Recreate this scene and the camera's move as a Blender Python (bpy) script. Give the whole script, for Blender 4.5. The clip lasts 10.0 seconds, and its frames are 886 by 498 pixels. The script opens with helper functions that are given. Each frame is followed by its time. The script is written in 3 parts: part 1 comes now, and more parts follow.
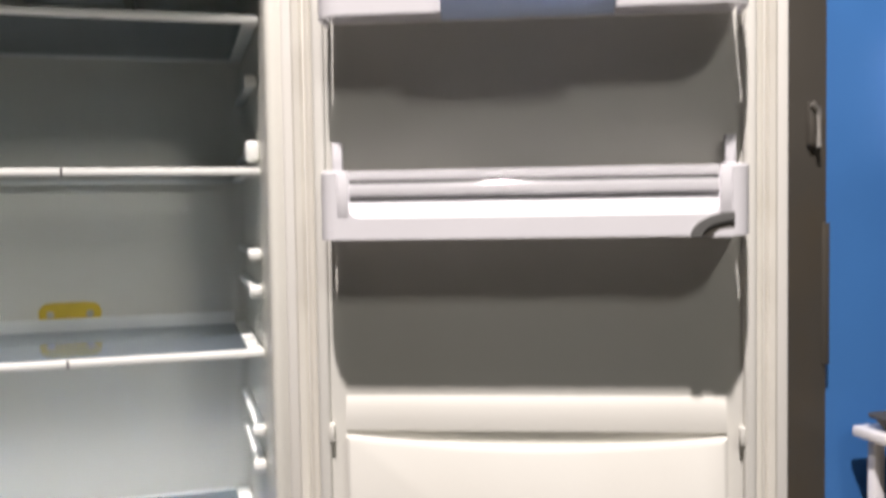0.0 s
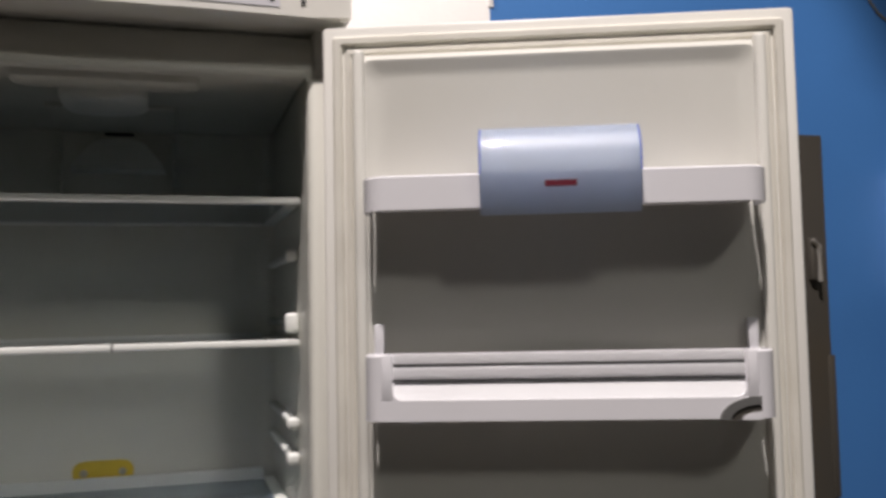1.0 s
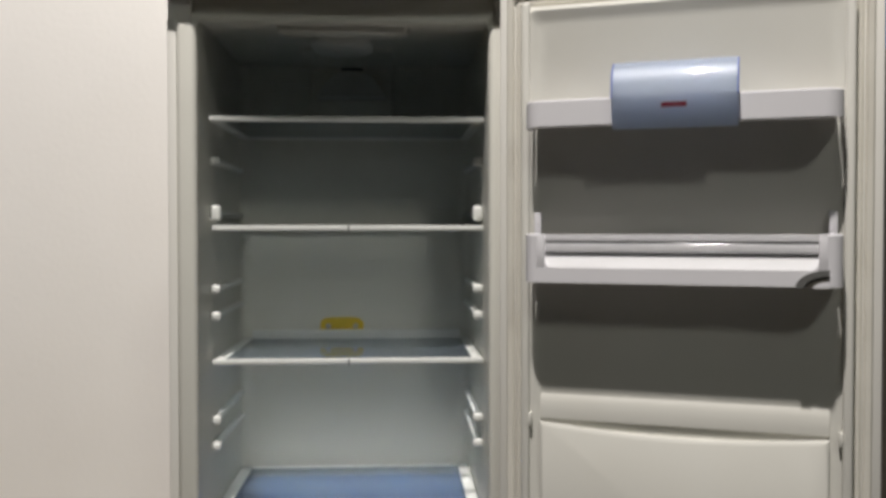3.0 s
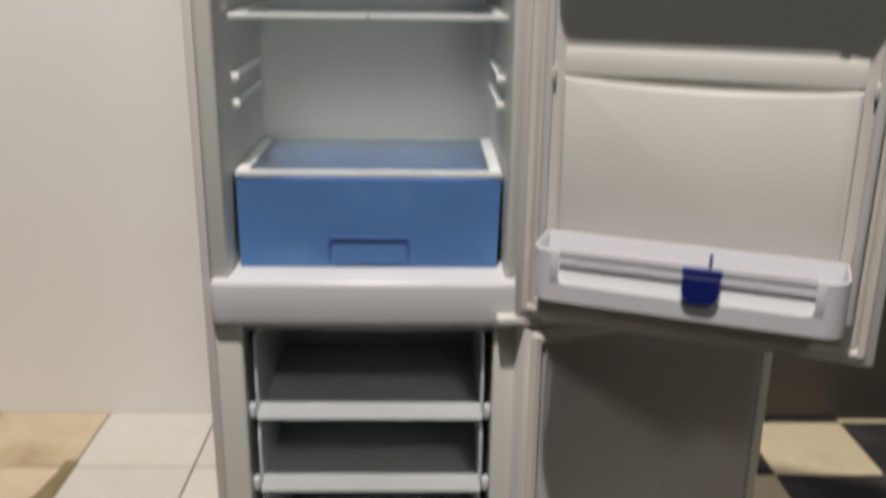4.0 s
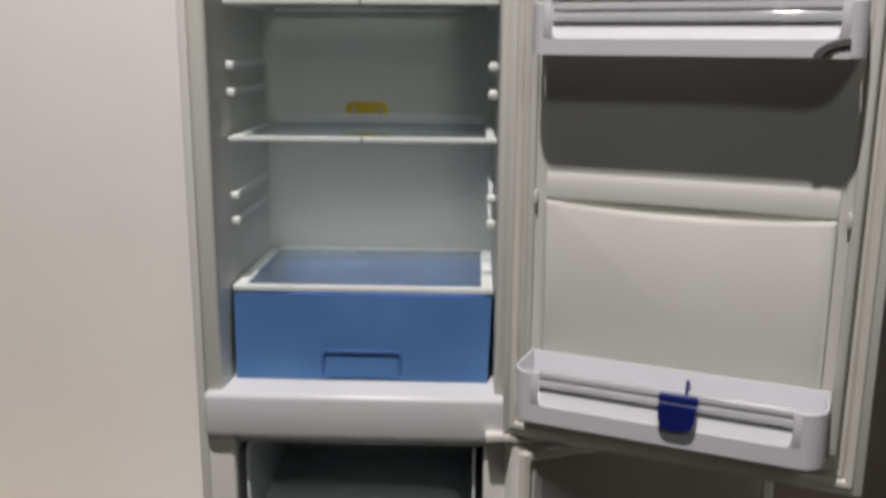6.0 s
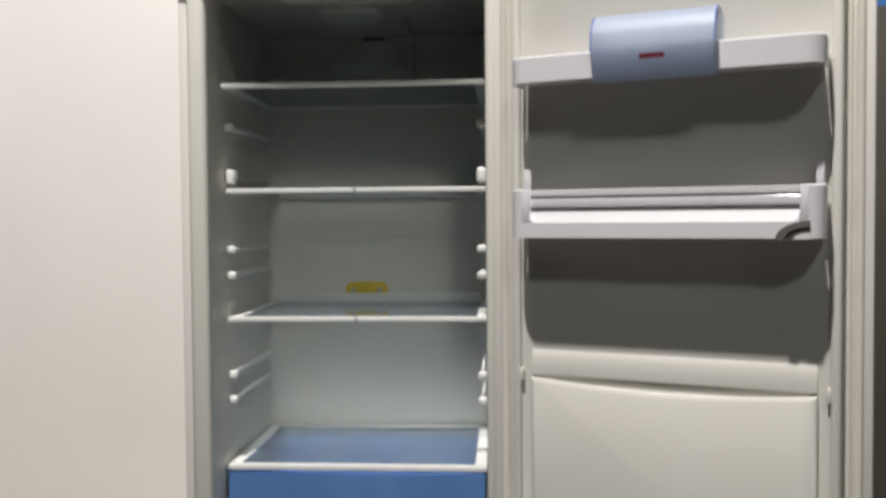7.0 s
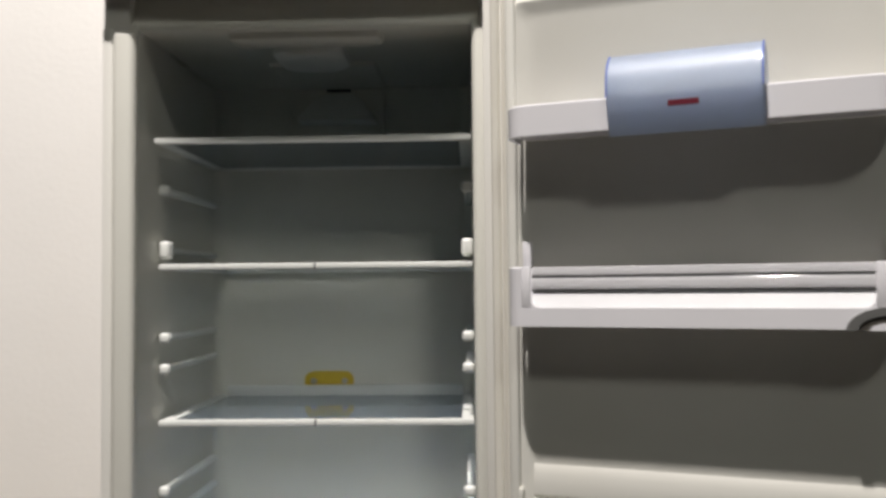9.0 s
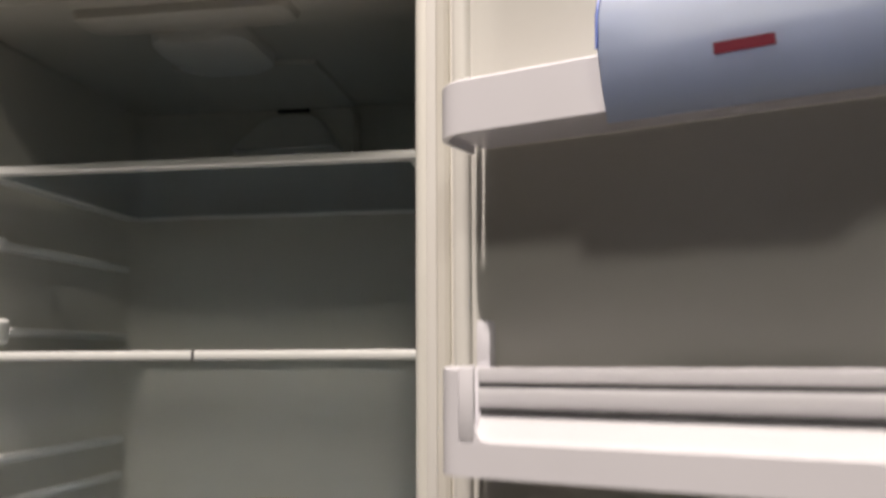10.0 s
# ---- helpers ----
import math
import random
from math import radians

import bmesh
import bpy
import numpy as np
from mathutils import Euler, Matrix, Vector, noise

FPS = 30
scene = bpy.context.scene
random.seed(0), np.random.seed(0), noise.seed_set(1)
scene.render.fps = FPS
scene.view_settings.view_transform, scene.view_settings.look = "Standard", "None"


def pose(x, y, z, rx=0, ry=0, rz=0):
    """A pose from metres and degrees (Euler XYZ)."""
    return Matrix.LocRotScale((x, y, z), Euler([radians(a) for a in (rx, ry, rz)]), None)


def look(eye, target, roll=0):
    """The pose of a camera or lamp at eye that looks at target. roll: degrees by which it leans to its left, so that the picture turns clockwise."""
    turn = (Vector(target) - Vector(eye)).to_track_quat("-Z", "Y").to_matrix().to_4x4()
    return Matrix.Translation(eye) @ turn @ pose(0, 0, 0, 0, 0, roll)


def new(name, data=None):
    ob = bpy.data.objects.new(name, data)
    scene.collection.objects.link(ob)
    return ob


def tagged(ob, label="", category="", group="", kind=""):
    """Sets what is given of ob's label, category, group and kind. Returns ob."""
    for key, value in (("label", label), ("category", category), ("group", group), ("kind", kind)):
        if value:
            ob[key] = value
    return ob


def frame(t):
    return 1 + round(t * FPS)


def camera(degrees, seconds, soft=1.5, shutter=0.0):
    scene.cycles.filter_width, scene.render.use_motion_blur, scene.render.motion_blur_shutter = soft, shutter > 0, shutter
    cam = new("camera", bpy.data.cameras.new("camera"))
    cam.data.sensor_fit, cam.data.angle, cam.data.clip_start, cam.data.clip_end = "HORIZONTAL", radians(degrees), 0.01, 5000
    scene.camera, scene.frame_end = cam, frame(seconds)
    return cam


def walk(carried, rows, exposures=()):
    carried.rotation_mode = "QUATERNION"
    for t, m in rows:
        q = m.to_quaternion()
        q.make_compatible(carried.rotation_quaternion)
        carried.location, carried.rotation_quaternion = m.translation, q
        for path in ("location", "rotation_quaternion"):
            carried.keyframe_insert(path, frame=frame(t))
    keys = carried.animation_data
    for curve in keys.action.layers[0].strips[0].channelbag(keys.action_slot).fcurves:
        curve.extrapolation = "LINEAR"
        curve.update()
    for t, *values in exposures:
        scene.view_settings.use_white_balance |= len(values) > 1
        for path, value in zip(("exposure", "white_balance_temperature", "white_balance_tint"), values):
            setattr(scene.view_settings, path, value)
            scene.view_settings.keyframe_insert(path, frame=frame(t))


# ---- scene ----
cam = camera(52.0, 10.0, soft=3.2, shutter=0.4)
ROWS = [
    (0, 0.1412, -1.1552, 1.4814, -16.25, -2.65, -0.90),
    (0.3, 0.1084, -1.1797, 1.5146, -17.67, 0.94, -0.40),
    (0.5, 0.1022, -1.1723, 1.5319, -17.99, 2.65, -0.23),
    (1, 0.0767, -1.1948, 1.5765, -16.73, 3.71, -1.16),
    (1.5, 0.0109, -1.3336, 1.5524, -11.70, 3.59, -1.14),
    (2, 0.0298, -1.5545, 1.5481, -8.11, 1.61, 0.01),
    (2.1, 0.0383, -1.5837, 1.5499, -7.10, 1.67, -0.13),
    (3.5, 0.0987, -1.5822, 1.4792, -2.20, -7.60, 0.31),
    (4, 0.1049, -1.5629, 1.3980, -1.18, -18.08, 0.67),
    (4.2, 0.1100, -1.5619, 1.3779, -1.24, -22.61, 1.17),
    (4.5, 0.1231, -1.5448, 1.3390, -1.26, -27.64, 1.64),
    (5, 0.1508, -1.5397, 1.3514, -0.60, -27.14, 1.36),
    (5.5, 0.1901, -1.5537, 1.4157, 0.75, -20.07, 0.69),
    (6, 0.2135, -1.5747, 1.4628, 2.13, -12.79, 0.39),
    (7.5, 0.2999, -1.6326, 1.5006, 4.23, 1.71, -0.65),
    (8, 0.2920, -1.6444, 1.5338, 3.92, 3.81, -1.25),
    (8.2, 0.3102, -1.6324, 1.5265, 4.47, 3.97, -1.22),
    (8.5, 0.3197, -1.5776, 1.4999, 4.45, 3.04, -0.04),
    (8.8, 0.2525, -1.4576, 1.4906, 2.20, 2.07, -0.42),
    (9, 0.2453, -1.3334, 1.5015, 1.73, 2.23, -0.55),
    (9.5, 0.2724, -1.0880, 1.4946, -0.83, 4.12, -1.26),
    (9.7, 0.3371, -0.9712, 1.4802, 2.82, 6.64, -0.93),
    (10, 0.4055, -0.8047, 1.5300, 9.31, 6.77, -0.27),
]
walk(cam, [(t, pose(x, y, z, 90 + pitch, 0, yaw) @ pose(0, 0, 0, 0, 0, roll)) for t, x, y, z, yaw, pitch, roll in ROWS],
     exposures=[(0.0, 0.60, 6650, 16), (0.5, 0.43, 6700, 17), (1.0, -0.20, 6650, 16), (1.5, -0.22, 6550, 15), (2.0, -0.28, 6550, 12), (3.5, -0.32, 6600, 10),
                (4.0, -0.28, 6600, 12), (4.2, -0.20, 6450, 12), (4.5, 0.42, 6200, 12), (5.0, 0.38, 6250, 12), (5.5, -0.05, 6150, 11), (6.0, -0.40, 6350, 12), (7.5, 0.01, 6500, 11),
                (8.0, -0.04, 6500, 11), (8.5, -0.12, 6550, 11), (9.0, -0.08, 6600, 11), (9.5, 0.07, 6850, 12), (10.0, 0.07, 7050, 17)])

# ---- world and lamps ----
world = bpy.data.worlds.new("room_world")
scene.world = world
world.use_nodes = True
world.node_tree.nodes["Background"].inputs[0].default_value = (1.0, 0.97, 0.93, 1)
world.node_tree.nodes["Background"].inputs[1].default_value = 0.0


WARM = (1.0, 0.955, 0.915)


def tube_lamp(x, y, z, aim, watts, long, wide, tint=WARM):
    data = bpy.data.lights.new("tube_lamp", "AREA")
    data.shape, data.size, data.size_y, data.energy, data.color = "RECTANGLE", long, wide, watts, tint
    ob = new("tube_lamp", data)
    ob.matrix_world = look((x, y, z), aim)
    return ob


# strong downlight over the appliance
data = bpy.data.lights.new("spot_lamp", "SPOT")
data.energy, data.shadow_soft_size, data.color, data.spot_size, data.spot_blend = 1480, 0.07, WARM, radians(49), 0.25
new("spot_lamp", data).matrix_world = look((-0.345, -1.95, 6.05), (0.30, 0.95, 1.10))
tube_lamp(1.50, -5.60, 6.00, (0.3, 0.0, 1.2), 60, 0.70, 0.70, (0.97, 0.99, 0.91))
# unseen small fill lamp, added high beside the white wall to brighten it
data = bpy.data.lights.new("wall_fill_lamp", "POINT")
data.energy, data.shadow_soft_size, data.color = 48, 0.05, WARM
new("wall_fill_lamp", data).location = (0.12, 0.80, 3.10)


# ---- materials ----
def material(name, colour, rough=0.45, metal=0.0, vary=0.06, scale=6.0, bump=0.05, fine=180.0, transmission=0.0,
             coat=0.0, stain=None, stain_scale=2.0, stain_amount=0.5, per_object=0.0, ior=1.45):
    """A surface with two scales of variation: broad tone and fine grain; stain mixes a second colour in patches."""
    m = bpy.data.materials.new(name)
    m.use_nodes = True
    nt = m.node_tree
    b = nt.nodes["Principled BSDF"]
    b.inputs["Roughness"].default_value, b.inputs["Metallic"].default_value = rough, metal
    b.inputs["Transmission Weight"].default_value, b.inputs["Coat Weight"].default_value = transmission, coat
    b.inputs["IOR"].default_value = ior
    coord = nt.nodes.new("ShaderNodeTexCoord")

    def tex(sc, detail=4.0):
        n = nt.nodes.new("ShaderNodeTexNoise")
        n.inputs["Scale"].default_value, n.inputs["Detail"].default_value = sc, detail
        nt.links.new(coord.outputs["Object"], n.inputs["Vector"])
        return n

    broad, grain = tex(scale), tex(fine, 2.0)
    ramp = nt.nodes.new("ShaderNodeMapRange")
    ramp.inputs["From Min"].default_value, ramp.inputs["From Max"].default_value = 0.3, 0.7
    ramp.inputs["To Min"].default_value, ramp.inputs["To Max"].default_value = 1 - vary, 1 + vary
    nt.links.new(broad.outputs["Fac"], ramp.inputs["Value"])
    hsv = nt.nodes.new("ShaderNodeHueSaturation")
    hsv.inputs["Color"].default_value = (*colour, 1)
    nt.links.new(ramp.outputs[0], hsv.inputs["Value"])
    out = hsv.outputs[0]
    if stain:
        patch = tex(stain_scale, 6.0)
        fade = nt.nodes.new("ShaderNodeMapRange")
        fade.inputs["From Min"].default_value, fade.inputs["From Max"].default_value = 0.5, 0.72
        fade.inputs["To Max"].default_value = stain_amount
        nt.links.new(patch.outputs["Fac"], fade.inputs["Value"])
        mix = nt.nodes.new("ShaderNodeMix")
        mix.data_type = "RGBA"
        mix.inputs["B"].default_value = (*stain, 1)
        for s in mix.inputs:
            if s.type == "RGBA" and s.name == "B":
                s.default_value = (*stain, 1)
        nt.links.new(fade.outputs[0], mix.inputs[0])
        a_in = [s for s in mix.inputs if s.type == "RGBA" and s.name == "A"][0]
        nt.links.new(out, a_in)
        out = [s for s in mix.outputs if s.type == "RGBA"][0]
    if per_object:
        info = nt.nodes.new("ShaderNodeObjectInfo")
        rr = nt.nodes.new("ShaderNodeMapRange")
        rr.inputs["To Min"].default_value, rr.inputs["To Max"].default_value = 1 - per_object, 1 + per_object
        nt.links.new(info.outputs["Random"], rr.inputs["Value"])
        h2 = nt.nodes.new("ShaderNodeHueSaturation")
        nt.links.new(out, h2.inputs["Color"])
        nt.links.new(rr.outputs[0], h2.inputs["Value"])
        out = h2.outputs[0]
    nt.links.new(out, b.inputs["Base Color"])
    rr2 = nt.nodes.new("ShaderNodeMapRange")
    rr2.inputs["To Min"].default_value, rr2.inputs["To Max"].default_value = max(0.02, rough - 0.06), min(1, rough + 0.06)
    nt.links.new(broad.outputs["Fac"], rr2.inputs["Value"])
    nt.links.new(rr2.outputs[0], b.inputs["Roughness"])
    if bump:
        bp = nt.nodes.new("ShaderNodeBump")
        bp.inputs["Strength"].default_value, bp.inputs["Distance"].default_value = bump, 0.002
        nt.links.new(grain.outputs["Fac"], bp.inputs["Height"])
        nt.links.new(bp.outputs[0], b.inputs["Normal"])
    return m


ENAMEL = material("aged_white_enamel", (0.74, 0.725, 0.68), 0.35, vary=0.03, scale=3, bump=0.06, fine=260, stain=(0.66, 0.58, 0.42), stain_scale=3, stain_amount=0.18)
LINER = material("white_liner_plastic", (0.70, 0.69, 0.63), 0.4, vary=0.03, scale=4, bump=0.04, stain=(0.62, 0.6, 0.5), stain_scale=3, stain_amount=0.12)
DOORLINER = material("ivory_door_plastic", (0.70, 0.69, 0.64), 0.35, vary=0.03, scale=4, bump=0.04, stain=(0.64, 0.59, 0.48), stain_scale=2.5, stain_amount=0.15)
BIN = material("cool_white_plastic", (0.78, 0.77, 0.80), 0.25, vary=0.02, scale=8, bump=0.03)
DIVIDER = material("off_white_moulding", (0.70, 0.695, 0.71), 0.3, vary=0.03, scale=5, bump=0.04, stain=(0.6, 0.57, 0.52), stain_scale=6, stain_amount=0.2)
TRAYLIP = material("tray_lip_plastic", (0.67, 0.69, 0.69), 0.32, vary=0.04, scale=9, bump=0.04)
TRIM = material("white_shelf_trim", (0.80, 0.81, 0.78), 0.3, vary=0.03, scale=10, bump=0.03)
GASKET = material("cream_rubber_gasket", (0.72, 0.695, 0.625), 0.55, vary=0.04, scale=14, bump=0.08, stain=(0.58, 0.53, 0.42), stain_scale=9, stain_amount=0.2)
BLUEPLASTIC = material("blue_translucent_plastic", (0.086, 0.185, 0.40), 0.30, vary=0.12, scale=3.5, bump=0.02, stain=(0.17, 0.31, 0.53), stain_scale=6, stain_amount=0.35)
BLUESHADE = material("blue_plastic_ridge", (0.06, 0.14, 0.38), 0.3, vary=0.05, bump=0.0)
BLUEEDGE = material("deep_blue_plastic", (0.012, 0.022, 0.17), 0.3, vary=0.05, bump=0.02)
FLAPEDGE = material("blue_flap_edge", (0.12, 0.20, 0.62), 0.3, vary=0.05, bump=0.02)
FLAP = material("pale_blue_clear_plastic", (0.68, 0.77, 0.93), 0.44, vary=0.02, scale=3, bump=0.0, transmission=0.66, coat=0.2)
GLASS = material("tinted_shelf_glass", (0.42, 0.50, 0.57), 0.06, vary=0.01, bump=0, transmission=0.9)
MILKY = material("milky_clear_plastic", (0.93, 0.93, 0.95), 0.45, vary=0.02, scale=8, bump=0.02, transmission=0.25)
STRIP = material("glossy_clear_strip", (0.90, 0.90, 0.91), 0.08, coat=0.8, vary=0.02, bump=0.0, transmission=0.55)
DARK = material("dark_groove", (0.05, 0.05, 0.05), 0.5, vary=0.1)
GREYCLIP = material("smoky_grey_plastic", (0.14, 0.14, 0.135), 0.3, vary=0.06)
TRAY = material("frosted_freezer_plastic", (0.60, 0.635, 0.65), 0.3, vary=0.04, scale=7, bump=0.03)
FREEZER = material("freezer_liner_grey", (0.53, 0.55, 0.545), 0.4, vary=0.06, scale=6, bump=0.05)
FPANEL = material("freezer_door_panel", (0.54, 0.525, 0.50), 0.42, vary=0.05, scale=5, bump=0.08, stain=(0.46, 0.44, 0.41), stain_scale=5, stain_amount=0.3)
RED = material("red_badge", (0.30, 0.045, 0.07), 0.55, vary=0.05)
YELLOW = material("yellow_sticker", (0.72, 0.53, 0.06), 0.5, vary=0.06, scale=40)
STEEL = material("plated_steel", (0.6, 0.58, 0.54), 0.3, metal=0.8, vary=0.08)
MARK = material("faded_print", (0.46, 0.46, 0.50), 0.5, vary=0.05)
PALE = material("pale_print_grey", (0.64, 0.63, 0.67), 0.4, vary=0.04)
WALLWHITE = material("white_emulsion_wall", (0.82, 0.80, 0.775), 0.75, vary=0.025, scale=1.6, bump=0.25, fine=70, stain=(0.72, 0.68, 0.63), stain_scale=1.2, stain_amount=0.25)
WALLBLUE = material("blue_gloss_wall", (0.046, 0.170, 0.44), 0.5, vary=0.05, scale=1.8, bump=0.25, fine=60, stain=(0.038, 0.13, 0.34), stain_scale=1.5, stain_amount=0.5)
# near-black stand-ins for unseen walls and ceiling, so little light bounces back
WALLUNSEEN = material("unseen_dark_wall", (0.06, 0.062, 0.06), 0.8, vary=0.04, scale=1.2, bump=0.2, fine=60)
CEIL = material("unseen_dark_ceiling", (0.07, 0.07, 0.07), 0.8, vary=0.03, scale=1.5, bump=0.2, fine=60)
GATE = material("grey_painted_steel", (0.062, 0.056, 0.047), 0.5, vary=0.07, scale=3, bump=0.1, stain=(0.08, 0.06, 0.036), stain_scale=4, stain_amount=0.5)
GROUT = material("dirty_grout", (0.20, 0.175, 0.14), 0.9, vary=0.2, scale=20, bump=0.4)
TILEWHITE = material("white_floor_tile", (0.61, 0.585, 0.53), 0.3, vary=0.05, scale=5, bump=0.04, stain=(0.52, 0.46, 0.34), stain_scale=3.2, stain_amount=0.45, per_object=0.05)
TILECREAM = material("cream_floor_tile", (0.66, 0.56, 0.38), 0.35, vary=0.06, scale=6, bump=0.05, stain=(0.40, 0.31, 0.18), stain_scale=6, stain_amount=0.45, per_object=0.07)
TILEBLACK = material("black_floor_tile", (0.045, 0.043, 0.042), 0.32, vary=0.15, scale=7, bump=0.06, stain=(0.11, 0.10, 0.09), stain_scale=7, stain_amount=0.5, per_object=0.15)
# for floor out of view only: dark so it throws little light upward
TILEDARK = material("unseen_dark_tile", (0.055, 0.054, 0.050), 0.6, vary=0.15, scale=7, bump=0.06, per_object=0.15)
TILEDIRT = material("mud_stained_tile", (0.60, 0.50, 0.34), 0.6, vary=0.12, scale=6, bump=0.25, stain=(0.34, 0.24, 0.11), stain_scale=3.5, stain_amount=0.9, per_object=0.08)
MUD = material("dried_mud", (0.24, 0.18, 0.10), 0.9, vary=0.25, scale=12, bump=0.6, fine=90)
DARKBAG = material("dark_cloth", (0.03, 0.035, 0.04), 0.8, vary=0.2, scale=10, bump=0.4)


# ---- mesh helpers ----
def mesh_object(name, bm, mat, parent=None, label="", smooth=True, angle=35):
    me = bpy.data.meshes.new(name)
    bmesh.ops.recalc_face_normals(bm, faces=bm.faces)
    if smooth:
        for f in bm.faces:
            f.smooth = True
        for e in bm.edges:
            if len(e.link_faces) == 2 and e.calc_face_angle(0) > radians(angle):
                e.smooth = False
    bm.to_mesh(me)
    bm.free()
    me.materials.append(mat)
    ob = new(name, me)
    if parent:
        ob.parent = parent
    if label:
        tagged(ob, label)
    return ob


def part(name, bm, mat, parent, label=""):
    return mesh_object(name, bm, mat, parent, label)


def thing(name, m, label, category, group="", kind=""):
    ob = new(name)
    ob.matrix_world = m
    ob.empty_display_size = 0.05
    return tagged(ob, label, category, group, kind)


def box(x0, x1, y0, y1, z0, z1, bevel=0.0, segs=2, bm=None):
    bm = bm or bmesh.new()
    vs = [bm.verts.new((x, y, z)) for x in (x0, x1) for y in (y0, y1) for z in (z0, z1)]
    fs = [bm.faces.new([vs[i] for i in q]) for q in ((0, 1, 3, 2), (4, 6, 7, 5), (0, 4, 5, 1), (2, 3, 7, 6), (0, 2, 6, 4), (1, 5, 7, 3))]
    if bevel:
        edges = list({e for f in fs for e in f.edges})
        bmesh.ops.bevel(bm, geom=edges, offset=bevel, segments=segs, profile=0.5, affect="EDGES")
    return bm


def loft(loops, cap_first=True, cap_last=True, closed=True, bm=None):
    """Joins loops of equally many points into a skin."""
    bm = bm or bmesh.new()
    rings = [[bm.verts.new(p) for p in loop] for loop in loops]
    n = len(rings[0])
    for a, b in zip(rings, rings[1:]):
        for i in range(n if closed else n - 1):
            j = (i + 1) % n
            bm.faces.new((a[i], a[j], b[j], b[i]))
    if cap_first:
        bm.faces.new(rings[0])
    if cap_last:
        bm.faces.new(rings[-1])
    return bm


def rounded(x0, x1, z0, z1, r, y, n=6):
    """A rounded rectangle in the plane of one y."""
    pts = []
    for cx, cz, a0 in ((x1 - r, z1 - r, 0), (x0 + r, z1 - r, 90), (x0 + r, z0 + r, 180), (x1 - r, z0 + r, 270)):
        for k in range(n + 1):
            a = radians(a0 + 90 * k / n)
            pts.append((cx + r * math.cos(a), y, cz + r * math.sin(a)))
    return pts


def u_band(x0, x1, y_back, y_front, r, n=6):
    """The plan of a U, open at y_back, round at the front corners."""
    pts = [(x0, y_back)]
    for cx, a0, a1 in ((x0 + r, 180, 270), (x1 - r, 270, 360)):
        for k in range(n + 1):
            a = radians(a0 + (a1 - a0) * k / n)
            pts.append((cx + r * math.cos(a), y_front + r + r * math.sin(a)))
    pts.append((x1, y_back))
    return pts


def wall_of(plan_out, plan_in, z0, z1, lip=0.0):
    """A standing wall between two open plans of equally many points, with a rounded top edge if lip is given."""
    mid = [((a[0] + b[0]) / 2, (a[1] + b[1]) / 2) for a, b in zip(plan_out, plan_in)]
    loops = [[(x, y, z0) for x, y in plan_out], [(x, y, z1 - lip) for x, y in plan_out]]
    if lip:
        loops.append([(x, y, z1) for x, y in mid])
    loops += [[(x, y, z1 - lip) for x, y in plan_in], [(x, y, z0) for x, y in plan_in]]
    bm = loft(loops, False, False, False)
    bm.verts.ensure_lookup_table()
    n, k = len(plan_out), len(loops)
    for e in (0, n - 1):
        bm.faces.new([bm.verts[i * n + e] for i in range(k)])
    for i in range(n - 1):
        bm.faces.new([bm.verts[i], bm.verts[i + 1], bm.verts[(k - 1) * n + i + 1], bm.verts[(k - 1) * n + i]])
    return bm


def plate(plan, z0, z1, bm=None):
    return loft([[(x, y, z0) for x, y in plan], [(x, y, z1) for x, y in plan]], bm=bm)


def tube(points, radius, n=8, bm=None):
    """A round bar along points."""
    loops = []
    for i, p in enumerate(points):
        a, b = Vector(points[max(0, i - 1)]), Vector(points[min(len(points) - 1, i + 1)])
        d = (b - a).normalized()
        s = d.orthogonal().normalized() if abs(d.z) < 0.99 else Vector((1, 0, 0))
        if abs(d.z) < 0.9:
            s = d.cross(Vector((0, 0, 1))).normalized()
        t = s.cross(d)
        loops.append([tuple(Vector(p) + radius * (math.cos(2 * math.pi * k / n) * s + math.sin(2 * math.pi * k / n) * t)) for k in range(n)])
    return loft(loops, bm=bm)


def structure(name, bm, mat, label, category):
    return tagged(mesh_object(name, bm, mat), label, category, kind="structure")


# ---- the room ----
XW, XE, YS, YN, HIGH, XB = -3.4, 4.4, -7.5, 1.035, 6.6, 0.890
structure("wall_north_1", box(XW, XB, YN, YN + 0.15, -0.05, HIGH), WALLWHITE, "white painted plaster wall behind the refrigerator", "wall")
structure("wall_north_2", box(XB, XE, YN, YN + 0.15, -0.05, HIGH), WALLBLUE, "bright blue painted plaster wall with scuffs", "wall")
# unseen walls and ceiling, added to close the room and swallow bounce
structure("wall_west", box(XW - 0.15, XW, YS - 0.15, YN + 0.15, -0.05, HIGH), WALLUNSEEN, "unseen west wall closing the room, darkened to cut bounce", "wall")
structure("wall_east", box(XE, XE + 0.15, YS - 0.15, YN + 0.15, -0.05, HIGH), WALLUNSEEN, "unseen east wall closing the room, darkened to cut bounce", "wall")
structure("wall_south", box(XW, XE, YS - 0.15, YS, -0.05, HIGH), WALLUNSEEN, "unseen wall behind the camera, darkened to cut bounce", "wall")
structure("ceiling", box(XW - 0.15, XE + 0.15, YS - 0.15, YN + 0.15, HIGH, HIGH + 0.1), CEIL, "unseen high ceiling, darkened to cut bounce", "ceiling")
floor = structure("floor", box(XW, XE, YS, YN, -0.08, -0.004), GROUT, "tiled floor, white beside black and cream checks", "floor")
structure("trim", box(XB - 0.006, XB + 0.010, YN - 0.004, YN, 2.372, HIGH, 0.0015), WALLWHITE, "flaking white strip where white paint meets blue", "trim")
